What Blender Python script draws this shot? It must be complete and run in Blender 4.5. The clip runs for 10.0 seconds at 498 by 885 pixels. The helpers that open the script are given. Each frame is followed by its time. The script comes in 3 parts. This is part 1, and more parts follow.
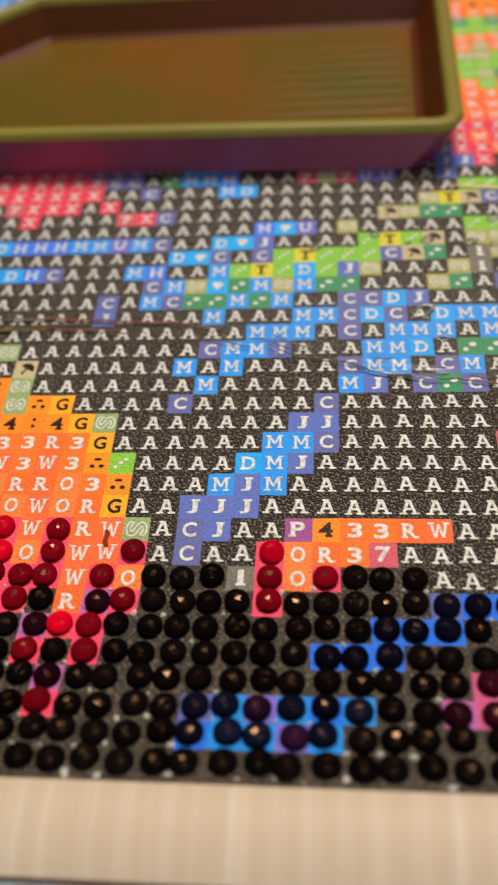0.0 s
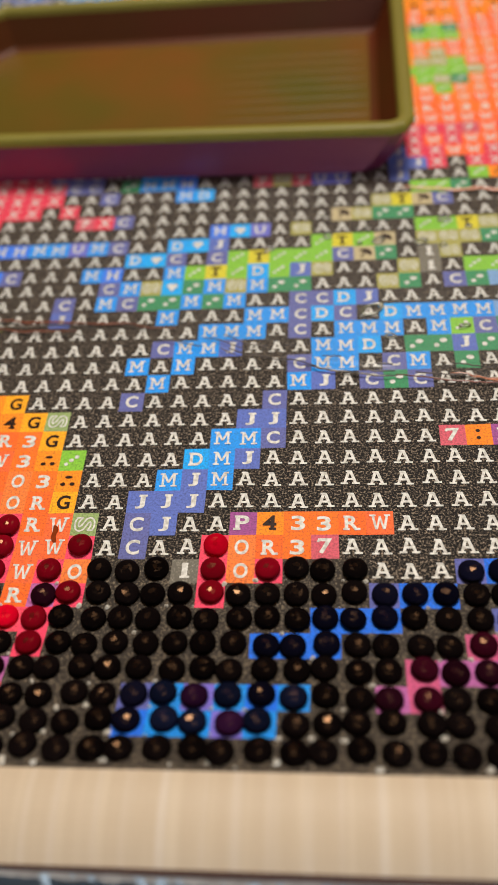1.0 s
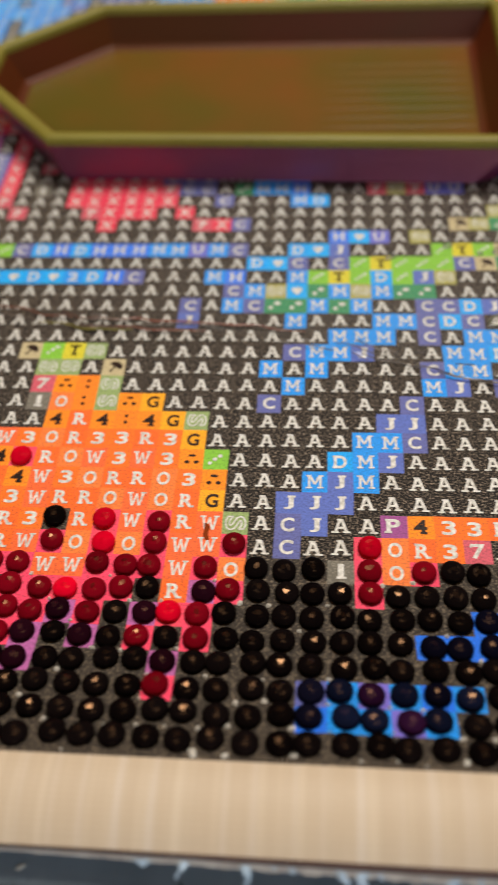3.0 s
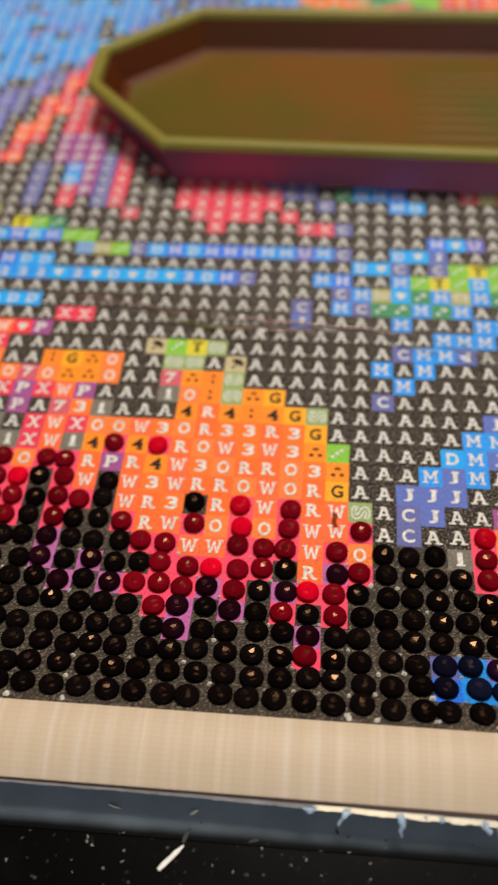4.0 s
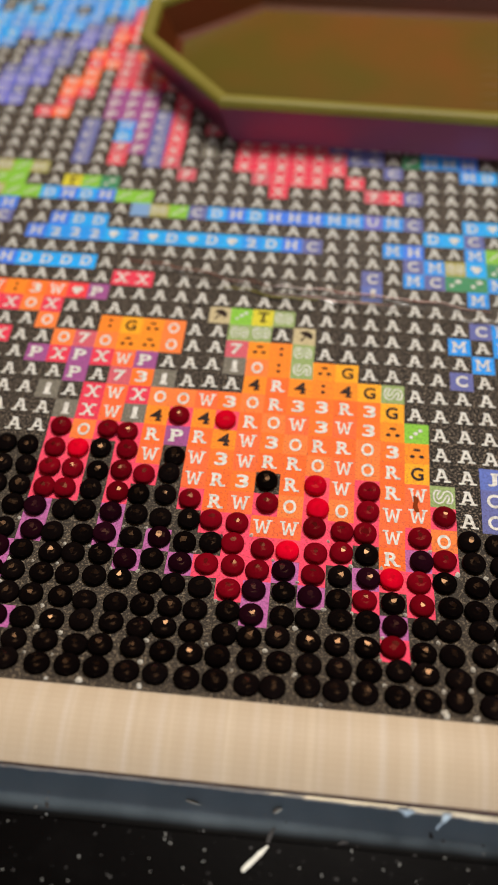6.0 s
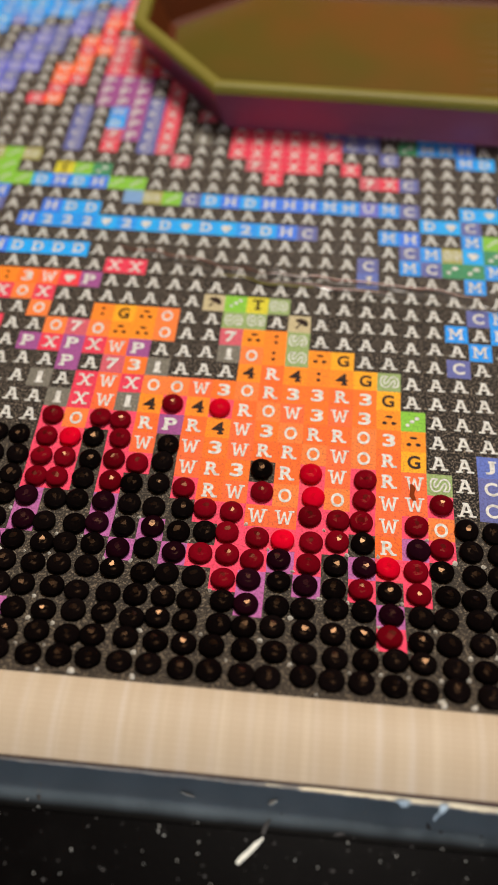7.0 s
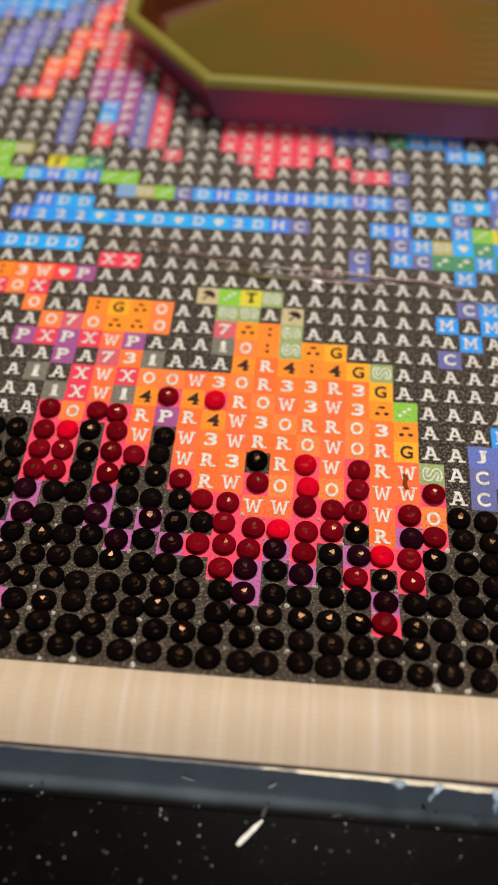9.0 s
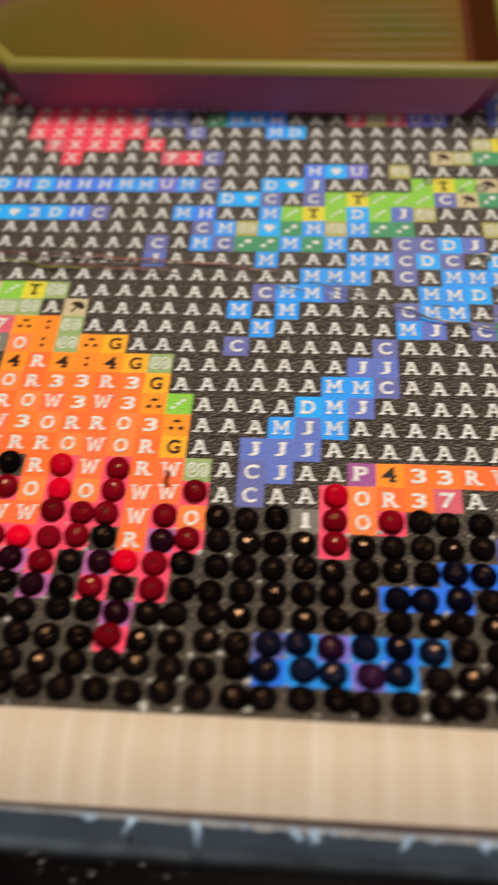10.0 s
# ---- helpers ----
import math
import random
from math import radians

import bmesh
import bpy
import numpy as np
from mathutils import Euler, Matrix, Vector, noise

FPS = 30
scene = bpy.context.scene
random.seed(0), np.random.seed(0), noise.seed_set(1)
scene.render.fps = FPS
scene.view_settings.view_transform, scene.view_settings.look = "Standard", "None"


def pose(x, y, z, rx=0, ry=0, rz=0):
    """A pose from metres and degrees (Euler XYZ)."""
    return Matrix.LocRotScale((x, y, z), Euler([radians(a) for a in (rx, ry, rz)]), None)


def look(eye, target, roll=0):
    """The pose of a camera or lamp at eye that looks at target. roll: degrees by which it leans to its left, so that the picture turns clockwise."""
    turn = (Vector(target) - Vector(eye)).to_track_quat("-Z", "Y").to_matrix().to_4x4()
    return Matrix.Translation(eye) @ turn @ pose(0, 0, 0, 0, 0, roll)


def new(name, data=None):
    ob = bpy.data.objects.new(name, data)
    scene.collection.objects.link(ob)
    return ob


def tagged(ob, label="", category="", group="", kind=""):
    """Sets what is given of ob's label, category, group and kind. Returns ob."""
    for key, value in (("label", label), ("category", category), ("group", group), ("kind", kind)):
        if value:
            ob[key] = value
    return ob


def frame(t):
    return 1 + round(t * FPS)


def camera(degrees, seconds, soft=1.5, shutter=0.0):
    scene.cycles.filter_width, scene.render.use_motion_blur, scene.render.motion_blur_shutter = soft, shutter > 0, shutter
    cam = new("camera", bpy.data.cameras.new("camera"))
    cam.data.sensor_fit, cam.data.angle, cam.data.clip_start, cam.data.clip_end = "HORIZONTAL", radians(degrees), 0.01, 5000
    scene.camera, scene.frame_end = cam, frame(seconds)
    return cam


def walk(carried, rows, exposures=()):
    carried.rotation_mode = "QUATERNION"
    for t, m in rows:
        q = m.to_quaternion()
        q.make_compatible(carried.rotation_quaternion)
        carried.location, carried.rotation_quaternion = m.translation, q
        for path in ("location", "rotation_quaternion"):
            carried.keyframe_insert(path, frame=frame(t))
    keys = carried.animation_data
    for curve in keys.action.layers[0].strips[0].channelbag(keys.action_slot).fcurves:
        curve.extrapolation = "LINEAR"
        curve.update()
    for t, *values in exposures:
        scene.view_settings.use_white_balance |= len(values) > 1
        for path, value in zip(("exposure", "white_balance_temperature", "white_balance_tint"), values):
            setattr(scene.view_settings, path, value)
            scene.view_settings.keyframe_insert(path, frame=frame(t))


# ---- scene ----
import collections
# One printed square of the canvas is 2.5 mm; the plan is drawn in squares and scaled by CELL.
CELL = 0.0025
cam = camera(33.1, 10.0, 0.8, 0.5)
PATH = [
    (0.0, 3.189, -6.747, 26.268, 37.033, 4.603, 3.206),
    (0.5, 4.455, -7.773, 26.145, 37.809, 4.405, 3.026),
    (1.0, 5.194, -7.448, 26.197, 37.738, 4.834, 2.641),
    (1.5, 3.861, -7.833, 27.301, 37.284, 4.127, 2.458),
    (2.0, 3.753, -7.874, 27.289, 37.108, 3.641, 2.761),
    (2.5, 0.692, -7.432, 27.437, 36.840, 3.070, 3.262),
    (2.7, 0.194, -7.700, 27.068, 37.769, 3.208, 3.385),
    (3.8, -5.547, -8.937, 29.324, 36.690, 2.010, 4.447),
    (4.0, -6.145, -9.612, 30.356, 36.105, 1.939, 4.683),
    (4.5, -7.976, -9.053, 29.622, 35.624, 1.199, 5.122),
    (5.0, -9.449, -8.148, 28.942, 35.115, 1.015, 5.617),
    (5.5, -9.696, -8.825, 28.941, 34.801, 0.706, 5.794),
    (7.0, -9.583, -8.787, 28.227, 34.324, 0.502, 5.459),
    (7.5, -9.861, -9.076, 28.472, 34.115, 0.249, 5.276),
    (8.0, -9.999, -9.480, 28.640, 34.108, 0.133, 5.026),
    (8.5, -9.848, -9.676, 28.818, 34.095, 0.101, 4.952),
    (9.0, -9.766, -9.070, 28.650, 33.704, 0.203, 4.687),
    (9.5, -5.220, -8.723, 26.769, 34.556, 1.553, 4.423),
    (10.0, 0.073, -7.269, 25.871, 34.285, 2.553, 3.567),
]
walk(cam, [(t, pose(CELL * x, CELL * y, CELL * z, rx, ry, rz)) for t, x, y, z, rx, ry, rz in PATH], [(0.0, 0.03), (2.0, 0.0), (4.0, 0.0), (4.5, -0.05), (5.0, 0.0), (7.0, 0.03), (9.0, 0.06), (10.0, 0.08)])
cam.data.dof.use_dof = True
cam.data.dof.focus_distance = 0.0785
cam.data.dof.aperture_fstop = 30.0

# ---- world and lamps ----
world = bpy.data.worlds.new("world")
scene.world = world
world.use_nodes = True
sky = world.node_tree.nodes.new("ShaderNodeTexSky")
sky.sky_type, sky.sun_disc = "NISHITA", False
sky.sun_elevation, sky.sun_rotation = radians(20), radians(180)
world.node_tree.links.new(sky.outputs["Color"], world.node_tree.nodes["Background"].inputs["Color"])
world.node_tree.nodes["Background"].inputs["Strength"].default_value = 0.1


def area(name, size, size_y, power, colour, m, shape="RECTANGLE"):
    data = bpy.data.lights.new(name, "AREA")
    data.shape, data.size, data.size_y, data.energy, data.color = shape, size, size_y, power, colour
    ob = new(name, data)
    ob.matrix_world = m
    return ob


area("ceiling_lamp_light", 0.6, 0.6, 29.8, (0.985, 0.91, 0.82), look((0.1, 0.62, 1.4), (0.0, 0.02, 0.0)), "DISK")
# added cool fill from low in front; its source is unseen
area("window_light", 1.1, 1.0, 18.0, (0.62, 0.8, 1.0), look((0.6, -1.93, 0.65), (0.0, 0.0, 0.2)))

# ---- materials ----


def lin(r, g, b):
    return tuple((v / 255 / 12.92) if v / 255 <= 0.04045 else ((v / 255 + 0.055) / 1.055) ** 2.4 for v in (r, g, b))


def material(name, rgb, rough=0.5, second=None, scale=600.0, detail=6.0, mix=0.5, bump=0.0, bump_scale=None, metal=0.0, coat=0.0, spec=0.5, low=0.35, high=0.65, stretch=None):
    """Noise-mottled paint: rgb and second are linear colours, scale is in waves a metre."""
    mat = bpy.data.materials.new(name)
    mat.use_nodes = True
    nodes, links = mat.node_tree.nodes, mat.node_tree.links
    p = nodes["Principled BSDF"]
    p.inputs["Roughness"].default_value = rough
    p.inputs["Metallic"].default_value = metal
    p.inputs["Coat Weight"].default_value = coat
    p.inputs["Specular IOR Level"].default_value = spec
    coord = nodes.new("ShaderNodeTexCoord")
    place = nodes.new("ShaderNodeMapping")
    links.new(coord.outputs["Object"], place.inputs["Vector"])
    if stretch:
        place.inputs["Scale"].default_value = stretch
    tex = nodes.new("ShaderNodeTexNoise")
    tex.inputs["Scale"].default_value, tex.inputs["Detail"].default_value = scale, detail
    links.new(place.outputs["Vector"], tex.inputs["Vector"])
    ramp = nodes.new("ShaderNodeValToRGB")
    second = second or tuple(v * 0.75 for v in rgb)
    a = tuple(rgb[i] * (1 - mix) + second[i] * mix for i in range(3))
    ramp.color_ramp.elements[0].position, ramp.color_ramp.elements[1].position = low, high
    ramp.color_ramp.elements[0].color = (*a, 1)
    ramp.color_ramp.elements[1].color = (*rgb, 1)
    links.new(tex.outputs["Fac"], ramp.inputs["Fac"])
    links.new(ramp.outputs["Color"], p.inputs["Base Color"])
    if bump:
        tex2 = nodes.new("ShaderNodeTexNoise")
        tex2.inputs["Scale"].default_value, tex2.inputs["Detail"].default_value = bump_scale or scale, 4.0
        links.new(place.outputs["Vector"], tex2.inputs["Vector"])
        b = nodes.new("ShaderNodeBump")
        b.inputs["Strength"].default_value, b.inputs["Distance"].default_value = bump, 0.0002
        links.new(tex2.outputs["Fac"], b.inputs["Height"])
        links.new(b.outputs["Normal"], p.inputs["Normal"])
    return mat


# printed square: ink colour (8-bit) and the colour class of its sign
INK = {
    "A": (19, 15, 13), "M": (28, 150, 242), "D": (3, 166, 248), "2": (14, 152, 245), "H": (58, 124, 238), "h": (0, 172, 248),
    "C": (98, 103, 166), "J": (92, 111, 190), "U": (108, 111, 206), "P": (158, 76, 142), "X": (232, 50, 80), "W": (255, 106, 46),
    "O": (250, 126, 50), "R": (255, 106, 24), "3": (255, 116, 20), "4": (255, 142, 8), "7": (212, 90, 105), "1": (105, 100, 90),
    "G": (255, 172, 8), ":": (255, 135, 15), "t": (255, 145, 5), "S": (148, 170, 104), "s": (170, 165, 85), "L": (134, 196, 56), "g": (58, 142, 94),
    "T": (218, 205, 45), "^": (196, 180, 138), "i": (125, 165, 212), "q": (238, 55, 65),
    "k": (48, 42, 36), "r": (255, 68, 104), "e": (255, 72, 100), "n": (20, 110, 235), "c": (10, 140, 232), "p": (186, 98, 164), "v": (120, 105, 205), "m": (205, 85, 130), "b": (95, 100, 175),
}
INK_MATS = {}
for key, rgb in INK.items():
    colour = lin(*rgb)
    if key in "Ak1":
        pale = lin(*((148, 132, 114) if key == "A" else (126, 112, 94) if key == "k" else (150, 145, 130)))
        INK_MATS[key] = material("ink_" + "".join(c if c.isalnum() else "x" for c in key), colour, 0.55, pale, 4700.0, 5.0, 1.0, 0.5, 3500.0, low=0.36, high=0.49, spec=0.12)
    else:
        INK_MATS[key] = material("ink_" + key.replace(":", "colon").replace("^", "hat"), colour, 0.5, tuple(min(1, v * 0.5 + 0.012) for v in colour), 4700.0, 5.0, 1.0, 0.5, 3500.0, low=0.36, high=0.56, spec=0.2)
for mat in INK_MATS.values():
    for node in mat.node_tree.nodes:
        if node.bl_idname == "ShaderNodeTexNoise":
            node.inputs["Roughness"].default_value = 0.68
white_ink = material("white_ink", lin(212, 210, 203), 0.5, lin(164, 160, 150), 2500.0, 6.0, 0.8, 0.2, spec=0.2, low=0.36, high=0.58)
dark_ink = material("dark_ink", lin(30, 16, 10), 0.5, lin(62, 36, 16), 2500.0, 5.0, 0.5, 0.2, spec=0.1)
cream = material("cream_border", lin(195, 179, 156), 0.5, lin(185, 167, 143), 190.0, 2.0, 1.0, 0.15, 3000.0, spec=0.2, stretch=(4.2, 0.10, 0.10), low=0.5, high=0.74)
nodes, links = cream.node_tree.nodes, cream.node_tree.links
weave = nodes.new("ShaderNodeTexBrick")
weave.offset = 0.0
weave.inputs["Scale"].default_value = 560.0
weave.inputs["Mortar Size"].default_value = 0.05
weave.inputs["Color1"].default_value, weave.inputs["Color2"].default_value = (1, 1, 1, 1), (0.93, 0.93, 0.92, 1)
weave.inputs["Mortar"].default_value = (0.86, 0.83, 0.79, 1)
over = nodes.new("ShaderNodeMixRGB")
over.blend_type, over.inputs["Fac"].default_value = "MULTIPLY", 0.26
# one pale thread to each printed square, some stronger than others
thread = nodes.new("ShaderNodeTexWave")
thread.inputs["Scale"].default_value = math.tau / (20 * CELL)
thread.inputs["Distortion"].default_value, thread.inputs["Detail Scale"].default_value = 0.5, 40.0
thread_ramp = nodes.new("ShaderNodeValToRGB")
thread_ramp.color_ramp.elements[0].position, thread_ramp.color_ramp.elements[1].position = 0.55, 1.0
strength = nodes.new("ShaderNodeTexNoise")
strength.inputs["Scale"].default_value, strength.inputs["Detail"].default_value = 330.0, 1.0
faint = nodes.new("ShaderNodeMapRange")
faint.inputs["From Min"].default_value, faint.inputs["From Max"].default_value, faint.inputs["To Max"].default_value = 0.35, 0.7, 0.42
links.new(strength.outputs["Fac"], faint.inputs["Value"])
uneven = nodes.new("ShaderNodeMath")
uneven.operation = "MULTIPLY"
pale = nodes.new("ShaderNodeMixRGB")
pale.inputs["Color2"].default_value = (*lin(206, 196, 184), 1)
links.new(nodes["Texture Coordinate"].outputs["Object"], weave.inputs["Vector"])
links.new(nodes["Texture Coordinate"].outputs["Object"], thread.inputs["Vector"])
links.new(nodes["Mapping"].outputs["Vector"], strength.inputs["Vector"])
links.new(thread.outputs["Fac"], thread_ramp.inputs["Fac"])
links.new(thread_ramp.outputs["Color"], uneven.inputs[0])
links.new(faint.outputs["Result"], uneven.inputs[1])
links.new(uneven.outputs["Value"], pale.inputs["Fac"])
links.new(nodes["Color Ramp"].outputs["Color"], pale.inputs["Color1"])
links.new(pale.outputs["Color"], over.inputs["Color1"])
links.new(weave.outputs["Color"], over.inputs["Color2"])
links.new(over.outputs["Color"], nodes["Principled BSDF"].inputs["Base Color"])
backing = material("canvas_backing", lin(235, 235, 235), 0.6, lin(205, 208, 212), 300.0)


def resin(name, rgb, rough=0.2, spec=0.02):
    mat = material(name, lin(*rgb), rough, tuple(v * 0.6 for v in lin(*rgb)), 500.0, 3.0, 0.5, 0.06, 900.0, spec=spec)
    mat.node_tree.nodes["Principled BSDF"].inputs["Specular Tint"].default_value = (1.0, 0.54, 0.27, 1)
    nodes, links = mat.node_tree.nodes, mat.node_tree.links
    info, shade, vary = nodes.new("ShaderNodeObjectInfo"), nodes.new("ShaderNodeMapRange"), nodes.new("ShaderNodeHueSaturation")
    shade.inputs["To Min"].default_value, shade.inputs["To Max"].default_value = 0.7, 1.3
    links.new(info.outputs["Random"], shade.inputs["Value"])
    links.new(shade.outputs["Result"], vary.inputs["Value"])
    links.new(nodes["Color Ramp"].outputs["Color"], vary.inputs["Color"])
    links.new(vary.outputs["Color"], nodes["Principled BSDF"].inputs["Base Color"])
    return mat


BEADS = {
    "k": resin("black_resin", (12, 8, 8)), "r": resin("dark_red_resin", (108, 5, 19)), "e": resin("bright_red_resin", (200, 4, 34)),
    "n": resin("navy_resin", (8, 8, 20)), "c": resin("slate_resin", (14, 19, 38)), "p": resin("plum_resin", (28, 6, 15)), "v": resin("violet_resin", (38, 14, 40)),
    "m": resin("maroon_resin", (50, 8, 22)), "b": resin("blue_black_resin", (12, 12, 26)),
}
table_black = material("black_table", lin(6, 5, 5), 0.3, lin(13, 12, 12), 260.0, 10.0, 0.5, 0.03, 2500.0, spec=0.02, low=0.3, high=0.48)
nodes, links = table_black.node_tree.nodes, table_black.node_tree.links
fleck = nodes.new("ShaderNodeTexNoise")
fleck.inputs["Scale"].default_value, fleck.inputs["Detail"].default_value = 1500.0, 2.0
fleck_ramp = nodes.new("ShaderNodeValToRGB")
fleck_ramp.color_ramp.elements[0].position, fleck_ramp.color_ramp.elements[1].position = 0.70, 0.82
fleck_ramp.color_ramp.elements[1].color = (0.055, 0.052, 0.052, 1)
fleck_mix = nodes.new("ShaderNodeMixRGB")
fleck_mix.blend_type, fleck_mix.inputs["Fac"].default_value = "ADD", 1.0
links.new(nodes["Texture Coordinate"].outputs["Object"], fleck.inputs["Vector"])
links.new(fleck.outputs["Fac"], fleck_ramp.inputs["Fac"])
links.new(nodes["Color Ramp"].outputs["Color"], fleck_mix.inputs["Color1"])
links.new(fleck_ramp.outputs["Color"], fleck_mix.inputs["Color2"])
links.new(fleck_mix.outputs["Color"], nodes["Principled BSDF"].inputs["Base Color"])
slate = material("slate_board", lin(134, 149, 160), 0.5, lin(108, 123, 134), 160.0, 6.0, 0.6, 0.12, 1500.0, spec=0.03)
# the strip's front fades to black, the soft end of a reflection painted in
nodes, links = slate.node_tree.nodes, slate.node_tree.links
apart, ragged, front_fade, faded = nodes.new("ShaderNodeSeparateXYZ"), nodes.new("ShaderNodeMath"), nodes.new("ShaderNodeMapRange"), nodes.new("ShaderNodeMixRGB")
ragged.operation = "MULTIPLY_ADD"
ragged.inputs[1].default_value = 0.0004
front_fade.interpolation_type = "SMOOTHSTEP"
front_fade.inputs["From Min"].default_value, front_fade.inputs["From Max"].default_value = -3.92 * CELL, -3.3 * CELL
faded.inputs["Color1"].default_value = (*lin(9, 8, 8), 1)
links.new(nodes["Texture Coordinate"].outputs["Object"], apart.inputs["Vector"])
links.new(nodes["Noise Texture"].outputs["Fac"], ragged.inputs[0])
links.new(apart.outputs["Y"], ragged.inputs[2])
links.new(ragged.outputs["Value"], front_fade.inputs["Value"])
links.new(front_fade.outputs["Result"], faded.inputs["Fac"])
links.new(nodes["Color Ramp"].outputs["Color"], faded.inputs["Color2"])
links.new(faded.outputs["Color"], nodes["Principled BSDF"].inputs["Base Color"])
cut_edge = material("brown_cut_edge", lin(70, 42, 30), 0.6, lin(48, 28, 20), 400.0, 5.0)
lip_white = material("pale_adhesive", lin(206, 204, 198), 0.04, lin(160, 158, 152), 500.0, 6.0, 0.7, 0.01, 400.0, spec=1.0)
lip_white.node_tree.nodes["Principled BSDF"].inputs["IOR"].default_value = 2.0
rag_grey = material("grey_adhesive", lin(186, 205, 220), 0.35, lin(126, 146, 162), 1200.0, 6.0, 0.8, 0.4, 900.0)
glue = material("clear_glue", lin(205, 200, 188), 0.12, None, 2000.0, 3.0, 0.4, 0.2)
brown_stain = material("brown_stain", lin(128, 50, 10), 0.6, lin(84, 30, 8), 2000.0, 5.0, spec=0.04)
speck_white = material("pale_speck", lin(225, 225, 215), 0.6, None, 3000.0, 4.0, 0.5, 0.4)
chip_grey = material("grey_chip", lin(158, 158, 154), 0.7, lin(96, 96, 96), 4000.0, 4.0, 0.8, 0.4)
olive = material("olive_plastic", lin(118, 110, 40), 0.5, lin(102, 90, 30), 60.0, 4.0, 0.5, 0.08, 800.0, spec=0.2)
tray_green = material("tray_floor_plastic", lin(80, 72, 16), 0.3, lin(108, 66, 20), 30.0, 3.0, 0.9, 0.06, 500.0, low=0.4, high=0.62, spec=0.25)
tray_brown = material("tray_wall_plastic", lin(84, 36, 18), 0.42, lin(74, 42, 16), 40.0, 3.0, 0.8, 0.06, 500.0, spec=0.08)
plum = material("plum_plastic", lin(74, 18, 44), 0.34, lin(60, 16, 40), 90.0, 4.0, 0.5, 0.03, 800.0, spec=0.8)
plum.node_tree.nodes["Principled BSDF"].inputs["IOR"].default_value = 1.8
plum.node_tree.nodes["Principled BSDF"].inputs["Specular Tint"].default_value = (1.0, 0.42, 0.6, 1)
wall_paint = material("wall_paint", lin(196, 160, 118), 0.8, lin(180, 142, 100), 4.0, 5.0, 0.5, 0.1, 60.0)
ceiling_paint = material("ceiling_paint", lin(205, 175, 135), 0.85, lin(190, 160, 120), 3.0, 4.0, 0.4)
floor_wood = material("floor_wood", lin(104, 66, 38), 0.45, lin(70, 42, 24), 14.0, 8.0, 0.8, 0.2, 40.0, stretch=(1, 8, 1))


# ---- mesh helpers ----


def obj(name, verts, faces, mats, parent=None, label="", smooth=False):
    me = bpy.data.meshes.new(name)
    me.from_pydata(verts, [], faces)
    for m in mats if isinstance(mats, (list, tuple)) else [mats]:
        me.materials.append(m)
    if smooth:
        me.polygons.foreach_set("use_smooth", [True] * len(me.polygons))
    ob = new(name, me)
    ob.parent = parent
    if label:
        ob["label"] = label
    return ob


def part(name, bm, mat, parent=None, label=""):
    me = bpy.data.meshes.new(name)
    bm.to_mesh(me)
    bm.free()
    me.materials.append(mat)
    ob = new(name, me)
    ob.parent = parent
    if label:
        ob["label"] = label
    return ob


def box(bm, x0, x1, y0, y1, z0, z1, bevel=0.0):
    m = Matrix.Translation(((x0 + x1) / 2, (y0 + y1) / 2, (z0 + z1) / 2)) @ Matrix.Diagonal((x1 - x0, y1 - y0, z1 - z0, 1))
    made = bmesh.ops.create_cube(bm, size=1.0, matrix=m)
    if bevel:
        edges = {e for v in made["verts"] for e in v.link_edges}
        bmesh.ops.bevel(bm, geom=list(edges), offset=bevel, segments=3, profile=0.5, affect="EDGES")


# ---- room and table ----
TABLE_Z = -0.2 * CELL
STRIP_Z = -0.18 * CELL
FLOOR_Z = -0.75
ROOM = (-2.0, 2.0, -2.0, 2.0)
CEILING_Z = 1.62


def slab(name, x0, x1, y0, y1, z0, z1, mat, label, category):
    bm = bmesh.new()
    box(bm, x0, x1, y0, y1, z0, z1)
    return tagged(part(name, bm, mat), label, category, kind="structure")


slab("floor", -2.1, 2.1, -2.1, 2.1, FLOOR_Z - 0.1, FLOOR_Z, floor_wood, "brown wooden floor of the room", "floor")
slab("ceiling", -2.1, 2.1, -2.1, 2.1, CEILING_Z, CEILING_Z + 0.1, ceiling_paint, "plain warm ceiling over the table", "ceiling")
slab("wall_north", -2.1, 2.1, 2.0, 2.1, FLOOR_Z, CEILING_Z, wall_paint, "plain warm beige painted wall", "wall")
slab("wall_east", 2.0, 2.1, -2.0, 2.0, FLOOR_Z, CEILING_Z, wall_paint, "plain warm beige painted wall", "wall")
slab("wall_west", -2.1, -2.0, -2.0, 2.0, FLOOR_Z, CEILING_Z, wall_paint, "plain warm beige painted wall", "wall")
# unseen wall, left open behind the added front light
bm = bmesh.new()
for x0, x1, z0, z1 in ((-2.1, 0.0, FLOOR_Z, CEILING_Z), (1.2, 2.1, FLOOR_Z, CEILING_Z), (0.0, 1.2, FLOOR_Z, 0.1), (0.0, 1.2, 1.2, CEILING_Z)):
    box(bm, x0, x1, -2.1, -2.0, z0, z1)
tagged(part("wall_south", bm, wall_paint), "plain warm beige wall with an opening at the added light", "wall", kind="structure")

table = tagged(new("table"), "glossy black table top with pale specks and scratches", "table")
bm = bmesh.new()
box(bm, -0.6, 0.6, -0.12, 0.7, TABLE_Z - 0.03, TABLE_Z, 0.002)
part("tabletop", bm, table_black, table)
for x in (-0.54, 0.54):
    for y in (-0.06, 0.64):
        bm = bmesh.new()
        box(bm, x - 0.025, x + 0.025, y - 0.025, y + 0.025, FLOOR_Z, TABLE_Z - 0.03, 0.003)
        part("leg", bm, table_black, table)

